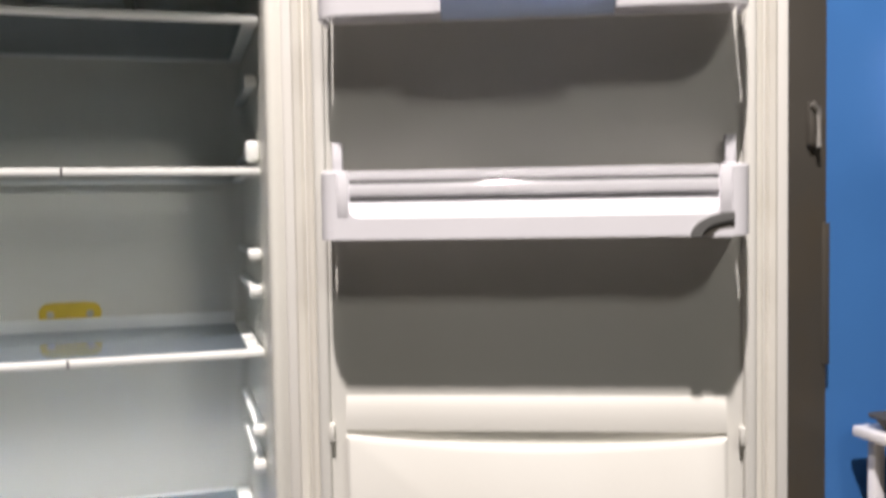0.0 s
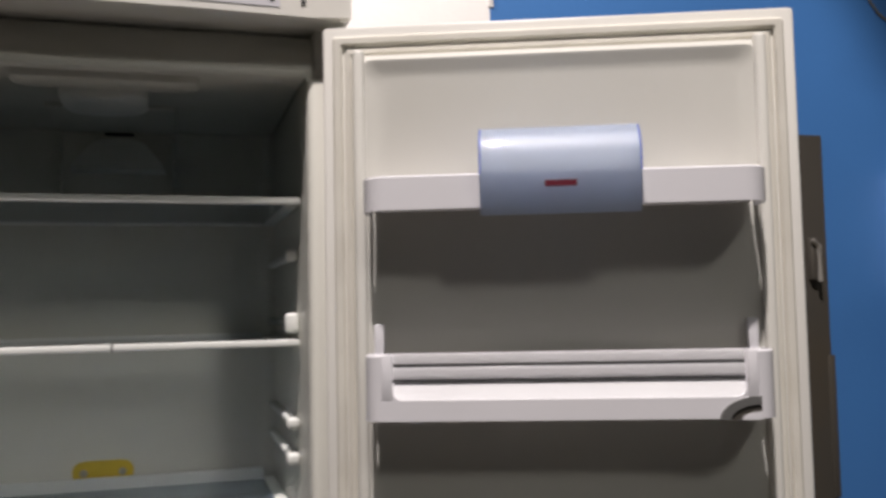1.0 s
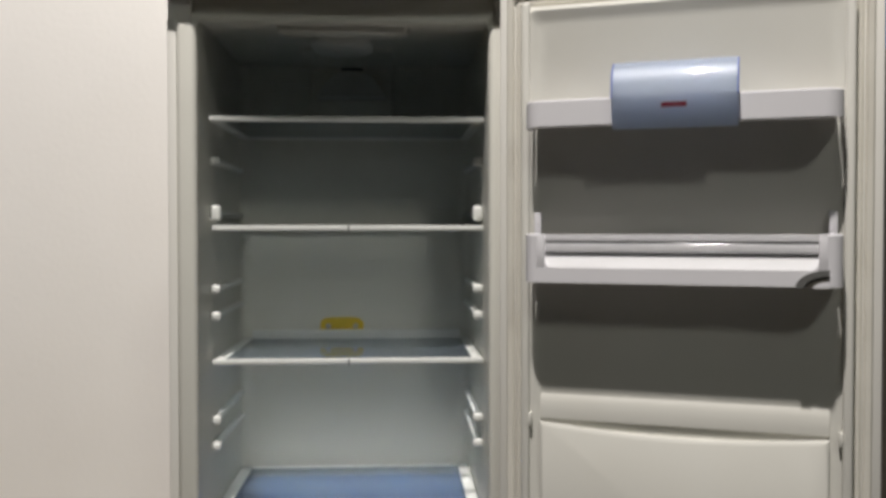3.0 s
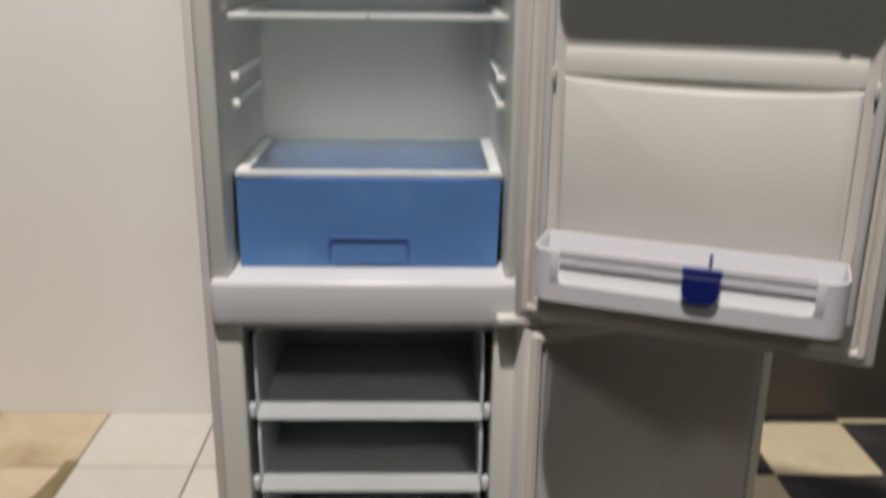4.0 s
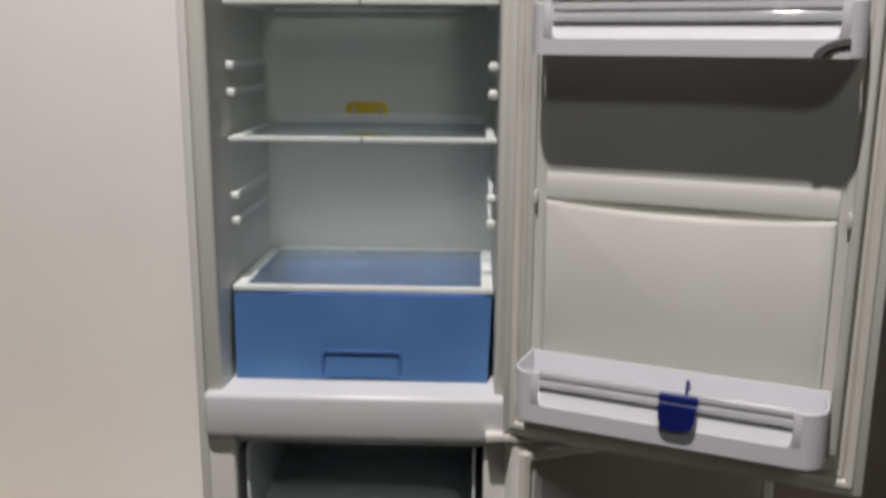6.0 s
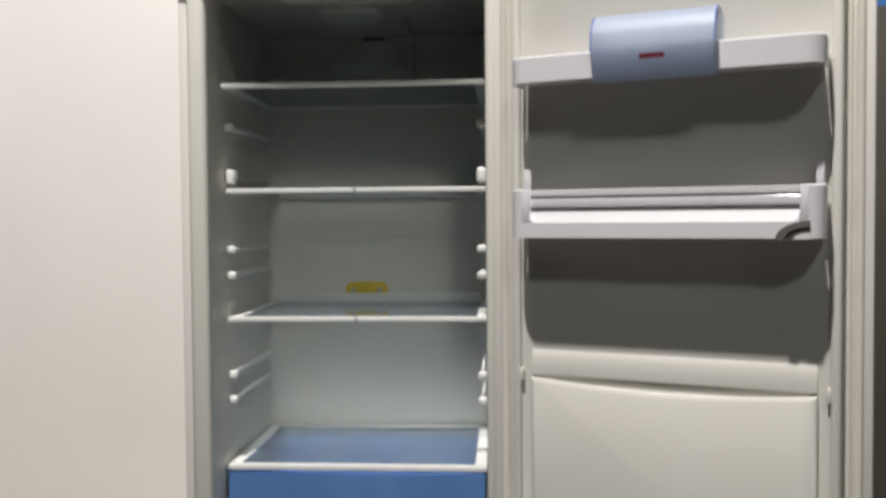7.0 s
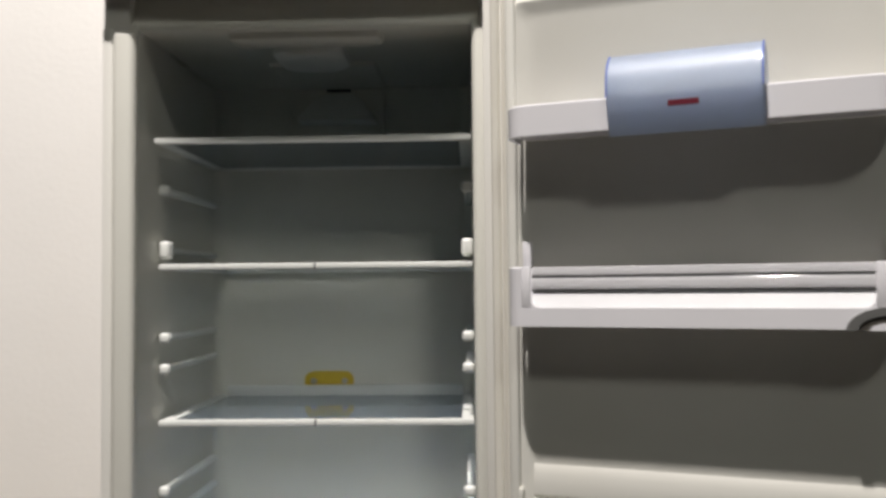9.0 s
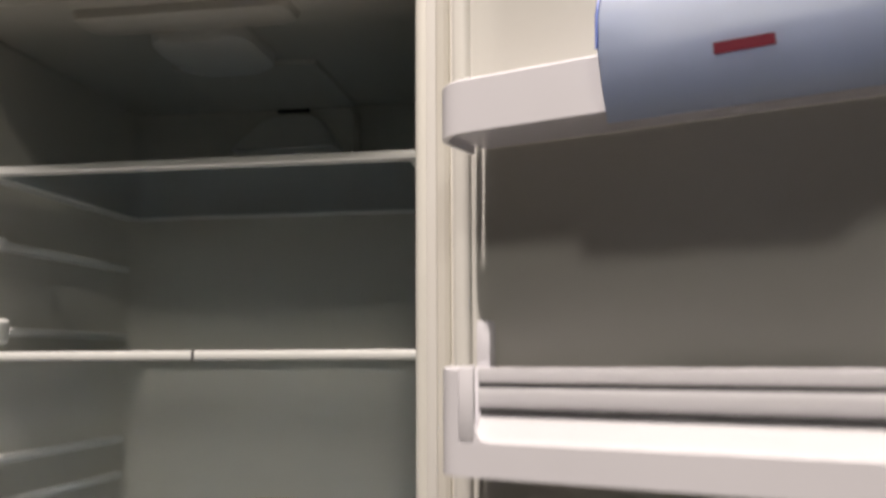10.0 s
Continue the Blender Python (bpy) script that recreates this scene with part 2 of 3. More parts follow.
structure("baseboard", box(0.92, XE, YN - 0.012, YN, -0.004, 0.05, 0.003), MUD, "stained brown strip at the wall foot", "baseboard")

# ---- the refrigerator ----
fridge = thing("refrigerator", pose(0, 0, 0), "tall white fridge freezer with both doors open on tiles", "refrigerator")
ZT = 1.951
shell = box(-0.300, -0.262, 0.0, 0.53, 0.012, ZT)
box(0.262, 0.300, 0.0, 0.53, 0.012, ZT, bm=shell)
box(-0.300, 0.300, 0.53, 0.55, 0.012, ZT, bm=shell)
box(-0.262, 0.262, 0.036, 0.53, 1.897, ZT, bm=shell)
box(-0.262, 0.262, 0.46, 0.53, 0.012, 1.897, bm=shell)
part("cabinet_body", shell, ENAMEL, fridge)
for s in (-1, 1):
    x0, x1 = sorted((s * 0.300, s * 0.284))
    part("edge_strip", box(x0, x1, -0.008, 0.0, 0.07, 1.888, 0.003), ENAMEL, fridge)
    x0, x1 = sorted((s * 0.2835, s * 0.250))
    part("rim", box(x0, x1, -0.016, 0.006, 0.820, 1.884, 0.009, 3), LINER, fridge)
    x0, x1 = sorted((s * 0.2835, s * 0.233))
    part("freezer_rim", box(x0, x1, -0.014, 0.006, 0.108, 0.744, 0.006, 3), ENAMEL, fridge)
part("header", loft([[(x, 0.006, 1.888), (x, 0.030, 1.949), (x, 0.0355, 1.949), (x, 0.0355, 1.888)] for x in (-0.2615, 0.2615)]), LINER, fridge)

# inner lining of the cooling part: round back corners
plan_i = [(x, y) for x, y in u_band(-0.250, 0.250, 0.0, -0.425, 0.03)]
plan_o = [(x, y) for x, y in u_band(-0.260, 0.260, 0.0, -0.435, 0.035)]
flip = lambda pl: [(x, -y) for x, y in pl]
part("liner", wall_of(flip(plan_o), flip(plan_i), 0.836, 1.896), LINER, fridge)
part("liner_ceiling", box(-0.2495, 0.2495, 0.0, 0.424, 1.886, 1.8965, 0.004), LINER, fridge)
part("divider", box(-0.2835, 0.2835, -0.032, 0.44, 0.747, 0.8355, 0.012, 3), DIVIDER, fridge)

# ledges along both sides, with thick ends
for z, big in ((1.655, 0), (1.560, 1), (1.420, 0), (1.371, 0), (1.180, 0), (1.132, 0)):
    for s in (-1, 1):
        x0, x1 = sorted((s * 0.250, s * 0.236))
        bm = box(x0, x1, 0.10, 0.385, z - 0.005, z + 0.005, 0.004)
        k = 0.014 if big else 0.0085
        x0, x1 = sorted((s * 0.2495, s * 0.231))
        box(x0, x1, 0.088, 0.088 + 2 * k, z - k, z + k, 0.0055, 3, bm=bm)
        part("shelf_ledge", bm, TRIM, fridge)

# air outlet and lamp housing at the top
bm = loft([rounded(-0.099, 0.085, 1.735, 1.8795, 0.01, 0.424), rounded(-0.094, 0.080, 1.74, 1.8795, 0.012, 0.405)])
part("air_duct", bm, LINER, fridge)
dome = [(-0.080, 1.811), (0.070, 1.811), (0.066, 1.822), (0.050, 1.845), (0.038, 1.861), (0.022, 1.869), (-0.005, 1.872), (-0.032, 1.869), (-0.048, 1.861), (-0.060, 1.845), (-0.076, 1.822)]
bm = loft([[(x, 0.4045, z) for x, z in dome], [(-0.005 + (x + 0.005) * 0.96, 0.350 + 0.72 * (z - 1.811), 1.812 + (z - 1.811) * 0.95) for x, z in dome]])
part("air_outlet", bm, TRIM, fridge, "pale flared air outlet")
part("outlet_slot", box(-0.028, 0.018, 0.396, 0.4035, 1.8745, 1.8790, 0.001), DARK, fridge)
turn_up = Matrix(((1, 0, 0, 0), (0, 0, 1, 0), (0, -1, 0, 0), (0, 0, 0, 1)))
bm = loft([rounded(-0.120, 0.114, 0.020, 0.074, 0.010, -1.8855), rounded(-0.118, 0.112, 0.022, 0.072, 0.012, -1.877), rounded(-0.112, 0.106, 0.026, 0.068, 0.014, -1.874)])
bmesh.ops.transform(bm, matrix=turn_up, verts=bm.verts)
housing = part("lamp_housing", bm, LINER, fridge, "wide pale lamp housing under the top")
bm = loft([rounded(-0.068, 0.046, 0.0745, 0.205, 0.030, -1.8855), rounded(-0.068, 0.046, 0.0745, 0.205, 0.034, -1.871), rounded(-0.062, 0.040, 0.078, 0.198, 0.036, -1.865), rounded(-0.046, 0.024, 0.090, 0.182, 0.030, -1.862)])
bmesh.ops.transform(bm, matrix=turn_up, verts=bm.verts)
part("lamp_cover", bm, TRIM, housing, "pale round-ended lamp cover")
bm = loft([rounded(-0.100, 0.086, 0.210, 0.404, 0.006, -1.8855), rounded(-0.098, 0.084, 0.212, 0.404, 0.008, -1.880)])
bmesh.ops.transform(bm, matrix=turn_up, verts=bm.verts)
part("duct_cover", bm, LINER, fridge)

# yellow plate low on the back wall: narrower shoulders over two round ends with screws
half = [(0.0475, -0.005), (0.0455, -0.012), (0.039, -0.0155), (0.030, -0.0155), (0.022, -0.0150)]
upper = [(0.0475, 0.003), (0.0440, 0.0100), (0.038, 0.0145), (0.030, 0.0160), (0.020, 0.0165)]
ring_pts = [(x, z) for x, z in half[::-1]] + upper + [(-x, z) for x, z in upper[::-1]] + [(-x, z) for x, z in half]
bm = loft([[(-0.030 + x * k, y, 1.320 + z * k) for x, z in ring_pts] for y, k in ((0.4245, 1.0), (0.4225, 1.0), (0.4215, 0.96))])
label_plate = part("sticker", bm, YELLOW, fridge, "yellow plate held by two small screws")
for dx in (-0.030, 0.030):
    part("screw", loft([[(-0.030 + dx + rr * math.cos(k * math.pi / 5), y, 1.317 + rr * math.sin(k * math.pi / 5)) for k in range(10)] for rr, y in ((0.0062, 0.4214), (0.0055, 0.4198), (0.003, 0.4190))]), STEEL, label_plate)

# control panel, bowed at the front
n = 12
front = [(-0.303 + 0.606 * k / n, -0.048 - 0.012 * math.sin(math.pi * k / n)) for k in range(n + 1)]
plan = front + [(0.303, 0.12), (-0.303, 0.12)]
bm = plate(plan, 1.952, 2.000)
bmesh.ops.bevel(bm, geom=[e for e in bm.edges if abs(e.verts[0].co.z - e.verts[1].co.z) < 1e-6], offset=0.004, segments=2, affect="EDGES")
panel = part("control_panel", bm, ENAMEL, fridge)


def bow(x):
    return -0.048 - 0.012 * math.sin(math.pi * (x + 0.303) / 0.606)


def on_panel(name, x0, x1, z0, z1, mat, proud=0.0015, label=""):
    k = 6
    pts = [(x0 + (x1 - x0) * i / k) for i in range(k + 1)]
    bm = loft([[(x, bow(x) - proud, z0) for x in pts] + [(x, bow(x) + 0.004, z0) for x in reversed(pts)],
               [(x, bow(x) - proud, z1) for x in pts] + [(x, bow(x) + 0.004, z1) for x in reversed(pts)]])
    return part(name, bm, mat, panel, label)


on_panel("display_strip", -0.030, 0.210, 1.962, 1.992, PALE, 0.001, "pale grey printed strip")
on_panel("badge", -0.245, -0.205, 1.971, 1.979, RED, 0.0015, "small red badge")
for x in (-0.017, -0.001, 0.100, 0.200, 0.240):
    on_panel("button", x - 0.003, x + 0.003, 1.968, 1.974, DARK, 0.0016)
for k in range(14):
    x = 0.015 + 0.0125 * k
    if abs(x - 0.100) > 0.008:
        on_panel("print_mark", x, x + 0.007, 1.979, 1.9805, MARK, 0.0014)
        on_panel("print_mark", x + 0.001, x + 0.0045, 1.9835, 1.9875, MARK, 0.0014)

# freezing part
plan_i = u_band(-0.233, 0.233, 0.0, -0.42, 0.025)
plan_o = u_band(-0.243, 0.243, 0.0, -0.43, 0.03)
part("freezer_liner", wall_of(flip(plan_o), flip(plan_i), 0.108, 0.7465), FREEZER, fridge)
part("freezer_sill", box(-0.2835, 0.2835, -0.016, 0.44, 0.064, 0.1075, 0.008, 3), ENAMEL, fridge)
part("freezer_header", box(-0.232, 0.232, 0.0, 0.03, 0.727, 0.7465, 0.004), FREEZER, fridge)
part("sill_catch", box(-0.02, 0.02, -0.0175, 0.004, 0.1076, 0.1135, 0.002), GREYCLIP, fridge)
plinth = part("plinth", box(-0.298, 0.2695, -0.010, 0.30, 0.008, 0.0635, 0.004), ENAMEL, fridge)
for k in range(7):
    x = -0.225 + k * 0.066
    part("vent_slot", box(x, x + 0.046, -0.0115, -0.006, 0.018, 0.028, 0.001), PALE, plinth)
for x in (-0.26, 0.26):
    for y in (0.04, 0.49):
        part("foot", loft([[(x + 0.018 * math.cos(a * math.pi / 6), y + 0.018 * math.sin(a * math.pi / 6), z) for a in range(12)] for z in (-0.003, 0.0125)]), DARK, fridge)

PIVOT = (0.283, -0.020)
UPPER = pose(PIVOT[0], PIVOT[1], 0, 0, 0, -21.5)
LOWER = pose(PIVOT[0], PIVOT[1], 0, 0, 0, 20.3)


def ring(x0, x1, z0, z1, w, y0, y1, r=0.01, soft=0.004):
    """A closed soft frame standing from y0 towards y1."""
    s = soft if y1 > y0 else -soft
    return loft([rounded(x0, x1, z0, z1, r, y0), rounded(x0, x1, z0, z1, r, y1 - s), rounded(x0 + soft, x1 - soft, z0 + soft, z1 - soft, max(r - soft, 0.002), y1),
                 rounded(x0 + w - soft, x1 - w + soft, z0 + w - soft, z1 - w + soft, max(r - w, 0.004), y1), rounded(x0 + w, x1 - w, z0 + w, z1 - w, max(r - w - soft, 0.003), y1 - s),
                 rounded(x0 + w, x1 - w, z0 + w, z1 - w, max(r - w - soft, 0.003), y0)], False, False)


# upper door; its inner face looks to -y of its own frame
udoor = part("upper_door", box(-0.008, 0.586, -0.030, 0.030, 0.777, 1.9415, 0.005), ENAMEL, fridge)
udoor.matrix_world = UPPER
part("gasket", ring(0.006, 0.572, 0.791, 1.9275, 0.013, -0.0295, -0.036, 0.006, 0.003), GASKET, udoor)
part("inner_gasket", ring(0.0215, 0.5565, 0.8065, 1.912, 0.010, -0.0295, -0.0335, 0.006, 0.003), GASKET, udoor)
L0, L1, B0, B1 = 0.034, 0.545, 0.819, 1.9
bm = loft([rounded(L0, L1, B0, B1, 0.012, -0.030), rounded(L0 + 0.003, L1 - 0.003, B0 + 0.003, B1 - 0.003, 0.014, -0.047), rounded(L0 + 0.010, L1 - 0.010, B0 + 0.010, B1 - 0.010, 0.016, -0.0525),
           rounded(L0 + 0.015, L1 - 0.015, B0 + 0.015, B1 - 0.015, 0.016, -0.0515), rounded(L0 + 0.024, L1 - 0.024, B0 + 0.024, B1 - 0.024, 0.014, -0.0475), rounded(L0 + 0.034, L1 - 0.034, B0 + 0.034, B1 - 0.034, 0.014, -0.046)])
part("door_liner", bm, DOORLINER, udoor)
# thicker lower panel with a curved top groove
n = 14
xs = [L0 + 0.034 + (L1 - L0 - 0.068) * k / n for k in range(n + 1)]
low = lambda x: 1.2125 - 0.013 * math.sin(math.pi * (x - xs[0]) / (xs[-1] - xs[0]))
bm = loft([[(xs[0], y, 0.856), (xs[-1], y, 0.856)] + [(x, y, low(x)) for x in reversed(xs)] for y in (-0.044, -0.056)] +
          [[(xs[0] + 0.008, -0.061, 0.864), (xs[-1] - 0.008, -0.061, 0.864)] + [(min(max(x, xs[0] + 0.008), xs[-1] - 0.008), -0.061, low(x) - 0.008) for x in reversed(xs)]])
part("pocket_panel", bm, DOORLINER, udoor)
bm = loft([[(x, y, z) for y, z in ((-0.0435, 1.262), (-0.047, 1.257), (-0.050, 1.245), (-0.052, 1.230), (-0.0515, 1.2175), (-0.0435, 1.2145))] for x in (xs[0], xs[-1])])
part("upper_ridge", bm, DOORLINER, udoor)
for x in (0.052, 0.527):
    for z in (1.215,):
        part("liner_stud", box(x - 0.003, x + 0.003, -0.060, -0.050, z - 0.011, z + 0.011, 0.002), DOORLINER, udoor)

# upright ribs at both sides, on which the bins hang
for x in (0.036, 0.529):
    part("side_rib", box(x, x + 0.0145, -0.0595, -0.046, 0.850, 1.9030, 0.005, 3), DOORLINER, udoor)

# lower door
ldoor = part("lower_door", box(-0.008, 0.573, -0.030, 0.030, 0.046, 0.757, 0.006), ENAMEL, fridge)
ldoor.matrix_world = LOWER
part("gasket", ring(0.004, 0.561, 0.058, 0.745, 0.022, -0.0295, -0.044, 0.010, 0.006), GASKET, ldoor)
part("inner_panel", loft([rounded(0.028, 0.537, 0.082, 0.721, 0.010, -0.030), rounded(0.030, 0.535, 0.084, 0.719, 0.012, -0.036), rounded(0.036, 0.529, 0.090, 0.713, 0.012, -0.038)]), FPANEL, ldoor, "flat grey plastic lining")
for u, z in ((0.125, 0.285), (0.120, 0.205), (0.195, 0.235), (0.195, 0.165), (0.115, 0.135), (0.33, 0.36), (0.40, 0.30), (0.46, 0.22)):
    k = 1.0 if u < 0.3 else 0.35
    bm = loft([[(u + r * math.cos(a * math.pi / 6), y, z + r * math.sin(a * math.pi / 6)) for a in range(12)] for r, y in ((0.016, -0.0375), (0.013, -0.0375 - 0.006 * k), (0.006, -0.0375 - 0.009 * k))])
    part("dimple", bm, FPANEL, ldoor)
# hinges
part("middle_hinge", box(0.235, 0.318, -0.052, 0.010, 0.7585, 0.7745, 0.004), ENAMEL, fridge, "white enamelled hinge bracket")
part("foot_hinge", box(0.255, 0.312, -0.040, 0.02, 0.010, 0.044, 0.006), GREYCLIP, fridge)

# ---- glass shelves ----
def glass_shelf(z, notch, label, y=0.072, lip=0.004, deep=0.300):
    s = thing("glass_shelf", pose(0.003, y, z), label, "shelf", "shelves of the refrigerator")
    bar = box(-0.2455, 0.2455, 0.0, 0.014, -0.0048, 0.0048, 0.0022)
    part("front_trim", bar, TRIM, s)
    if notch:
        part("joint_mark", box(-0.0013, 0.0013, -0.0008, 0.004, -0.005, 0.005), DARK, s)
    for sg in (-1, 1):
        x0, x1 = sorted((sg * 0.245, sg * 0.226))
        part("side_trim", box(x0, x1, 0.0145, deep, -0.0055, 0.0042, 0.002), TRIM, s)
    part("back_trim", box(-0.2255, 0.2255, deep - 0.012, deep, -0.006, lip, 0.003), TRIM, s)
    pane = part("pane", box(-0.2255, 0.2255, 0.0145, deep - 0.0125, -0.0025, 0.0025), GLASS, s, "tinted glass pane")
    pane.visible_shadow = False
    return s


glass_shelf(1.7275, False, "upper glass shelf with plain white front trim", 0.050, deep=0.330)
glass_shelf(1.5325, True, "glass shelf with white trim split in the middle", lip=0.008, deep=0.345)
glass_shelf(1.2895, True, "glass shelf with wide white frame above the drawer", lip=0.022, deep=0.340)

# ---- blue salad drawer and its cover ----
cover = thing("drawer_cover", pose(0, 0.072, 1.009), "white framed glass cover over the blue drawer", "shelf")
part("front_trim", box(-0.2475, 0.2475, 0.0, 0.016, -0.008, 0.004, 0.003), TRIM, cover)
for sg in (-1, 1):
    x0, x1 = sorted((sg * 0.247, sg * 0.224))
    part("side_trim", box(x0, x1, 0.0165, 0.335, -0.008, 0.004, 0.003), TRIM, cover)
part("back_trim", box(-0.2235, 0.2235, 0.325, 0.335, -0.008, 0.004, 0.003), TRIM, cover)
part("pane", box(-0.2235, 0.2235, 0.0165, 0.3245, -0.004, 0.001), GLASS, cover, "tinted glass pane").visible_shadow = False

drawer = thing("salad_drawer", pose(0, 0, 0.8365), "blue translucent plastic salad drawer with moulded grip", "drawer")


def taper(dx, dy0, dy1, z):
    k = z / 0.16
    return [(-0.2385 - 0.006 * k + dx, 0.046 + 0.026 * k + dy0, z), (0.2385 + 0.006 * k - dx, 0.046 + 0.026 * k + dy0, z),
            (0.2385 + 0.006 * k - dx, 0.37 - dy1, z), (-0.2385 - 0.006 * k + dx, 0.37 - dy1, z)]


bm = loft([taper(0, 0, 0, 0.0005), taper(0, 0, 0, 0.16), taper(0.005, 0.005, 0.005, 0.16), taper(0.005, 0.005, 0.005, 0.006)])
part("body", bm, BLUEPLASTIC, drawer)
grip = tube([(-0.0735, 0.0445 + 0.009, 0.003), (-0.0735, 0.0525, 0.050), (-0.068, 0.0532, 0.0555), (0.068, 0.0532, 0.0555), (0.0735, 0.0525, 0.050), (0.0735, 0.0535, 0.003)], 0.003)
bmesh.ops.translate(grip, verts=grip.verts, vec=(0, -0.0035, 0))
part("grip_outline", grip, BLUESHADE, drawer)
part("grip", loft([[(-0.068, 0.044, 0.006), (0.068, 0.044, 0.006), (0.068, 0.052, 0.046), (-0.068, 0.052, 0.046)], [(-0.068, 0.054, 0.006), (0.068, 0.054, 0.006), (0.068, 0.060, 0.046), (-0.068, 0.060, 0.046)]]), BLUEPLASTIC, drawer)

# ---- freezer trays ----
def freezer_tray(z, high, lip, label):
    t = thing("freezer_tray", pose(0, 0.004, z), label, "freezer drawer", "trays of the freezer")
    part("base", box(-0.214, 0.214, 0.012, 0.36, 0.0, 0.004, 0.001), TRAY, t)
    part("front_lip", loft([[(-0.217, 0.0, 0.0), (0.217, 0.0, 0.0), (0.214, 0.012, lip), (-0.214, 0.012, lip)], [(-0.217, 0.010, 0.0), (0.217, 0.010, 0.0), (0.214, 0.018, lip), (-0.214, 0.018, lip)]]), TRAYLIP, t, "white front lip")
    for sg in (-1, 1):
        pl = [(0.006, 0.0), (0.36, 0.0), (0.36, high), (0.045, high)] + [(0.006 + 0.036 * (1 - math.sin(a)), high - 0.036 * (1 - math.cos(a))) for a in (radians(25), radians(50), radians(75), radians(90))]
        x0, x1 = sg * 0.2185, sg * 0.2125
        part("side", loft([[(x0, y, zz) for y, zz in pl], [(x1, y, zz) for y, zz in pl]]), TRAY, t)
        part("end_bracket", box(*sorted((sg * 0.2195, sg * 0.2325)), 0.002, 0.02, 0.0, min(lip, 0.026), 0.003), TRAYLIP, t)
    part("back", box(-0.212, 0.212, 0.345, 0.36, 0.004, high, 0.002), TRAY, t)
    part("rim_ridge", box(-0.19, 0.19, 0.335, 0.345, high * 0.45, high * 0.60, 0.004), TRAY, t)
    return t


freezer_tray(0.540, 0.180, 0.0265, "upper frosted white freezer tray, empty")
freezer_tray(0.380, 0.148, 0.0275, "middle frosted white freezer tray, empty")
freezer_tray(0.150, 0.205, 0.045, "deep frosted bottom freezer drawer, empty")

# ---- door bins ----
def at_door(u, z):
    return UPPER @ pose(u, 0, z)


def bin_shape(u0, u1, front, z0, z1, r, label, name="door_bin", back=-0.046):
    b = thing(name, at_door(u0, z0), label, "door bin", "bins on the upper door")
    w, h = u1 - u0, z1 - z0
    return b, w, h


# top bin with a clear blue flap
b1, w, h = bin_shape(0.055, 0.524, -0.126, 1.691, 1.7315, 0.03, "shallow white door bin with a pale blue flap")
out, inn = u_band(0, w, -0.060, -0.126, 0.030), u_band(0.004, w - 0.004, -0.060, -0.122, 0.027)
part("rim_band", wall_of(out, inn, 0.0, h, 0.002), BIN, b1)
part("base", plate(u_band(0.006, w - 0.006, -0.0475, -0.116, 0.026), 0.006, 0.010), BIN, b1)
FU0, FU1 = 0.198 - 0.055, 0.377 - 0.055
prof = [(-0.131, -0.010), (-0.140, 0.012), (-0.146, 0.036), (-0.145, 0.058), (-0.137, 0.078), (-0.122, 0.091), (-0.104, 0.096), (-0.086, 0.094)]
inner = [(-0.128, -0.009), (-0.137, 0.013), (-0.143, 0.036), (-0.142, 0.057), (-0.1345, 0.0755), (-0.121, 0.088), (-0.104, 0.093), (-0.087, 0.091)]
flap = part("flap", loft([[(u, y, z) for y, z in prof + inner[::-1]] for u in (FU0, FU1)]), FLAP, b1, "pale blue clear plastic flap")
for u in (FU0 - 0.0022, FU1 + 0.0002):
    loopa = [(u, y, z) for y, z in inner + [(-0.066, 0.086), (-0.060, 0.045), (-0.119, 0.041), (-0.1215, 0.034), (-0.1275, 0.034), (-0.1275, -0.002)]]
    part("flap_cheek", loft([loopa, [(a + 0.002, y, z) for a, y, z in loopa]]), FLAP, b1)
    part("flap_edge", tube([(u + 0.001, y - 0.001, z) for y, z in prof[2:6]], 0.0011, 6), FLAPEDGE, flap)
BX = 0.288 - 0.055
badge_pts = [(-0.1424, 0.0205), (-0.1442, 0.0272), (-0.1432, 0.0272), (-0.1414, 0.0205)]
part("badge", loft([[(u, y, z) for y, z in badge_pts] for u in (BX - 0.018, BX + 0.018)]), RED, flap, "small red badge")


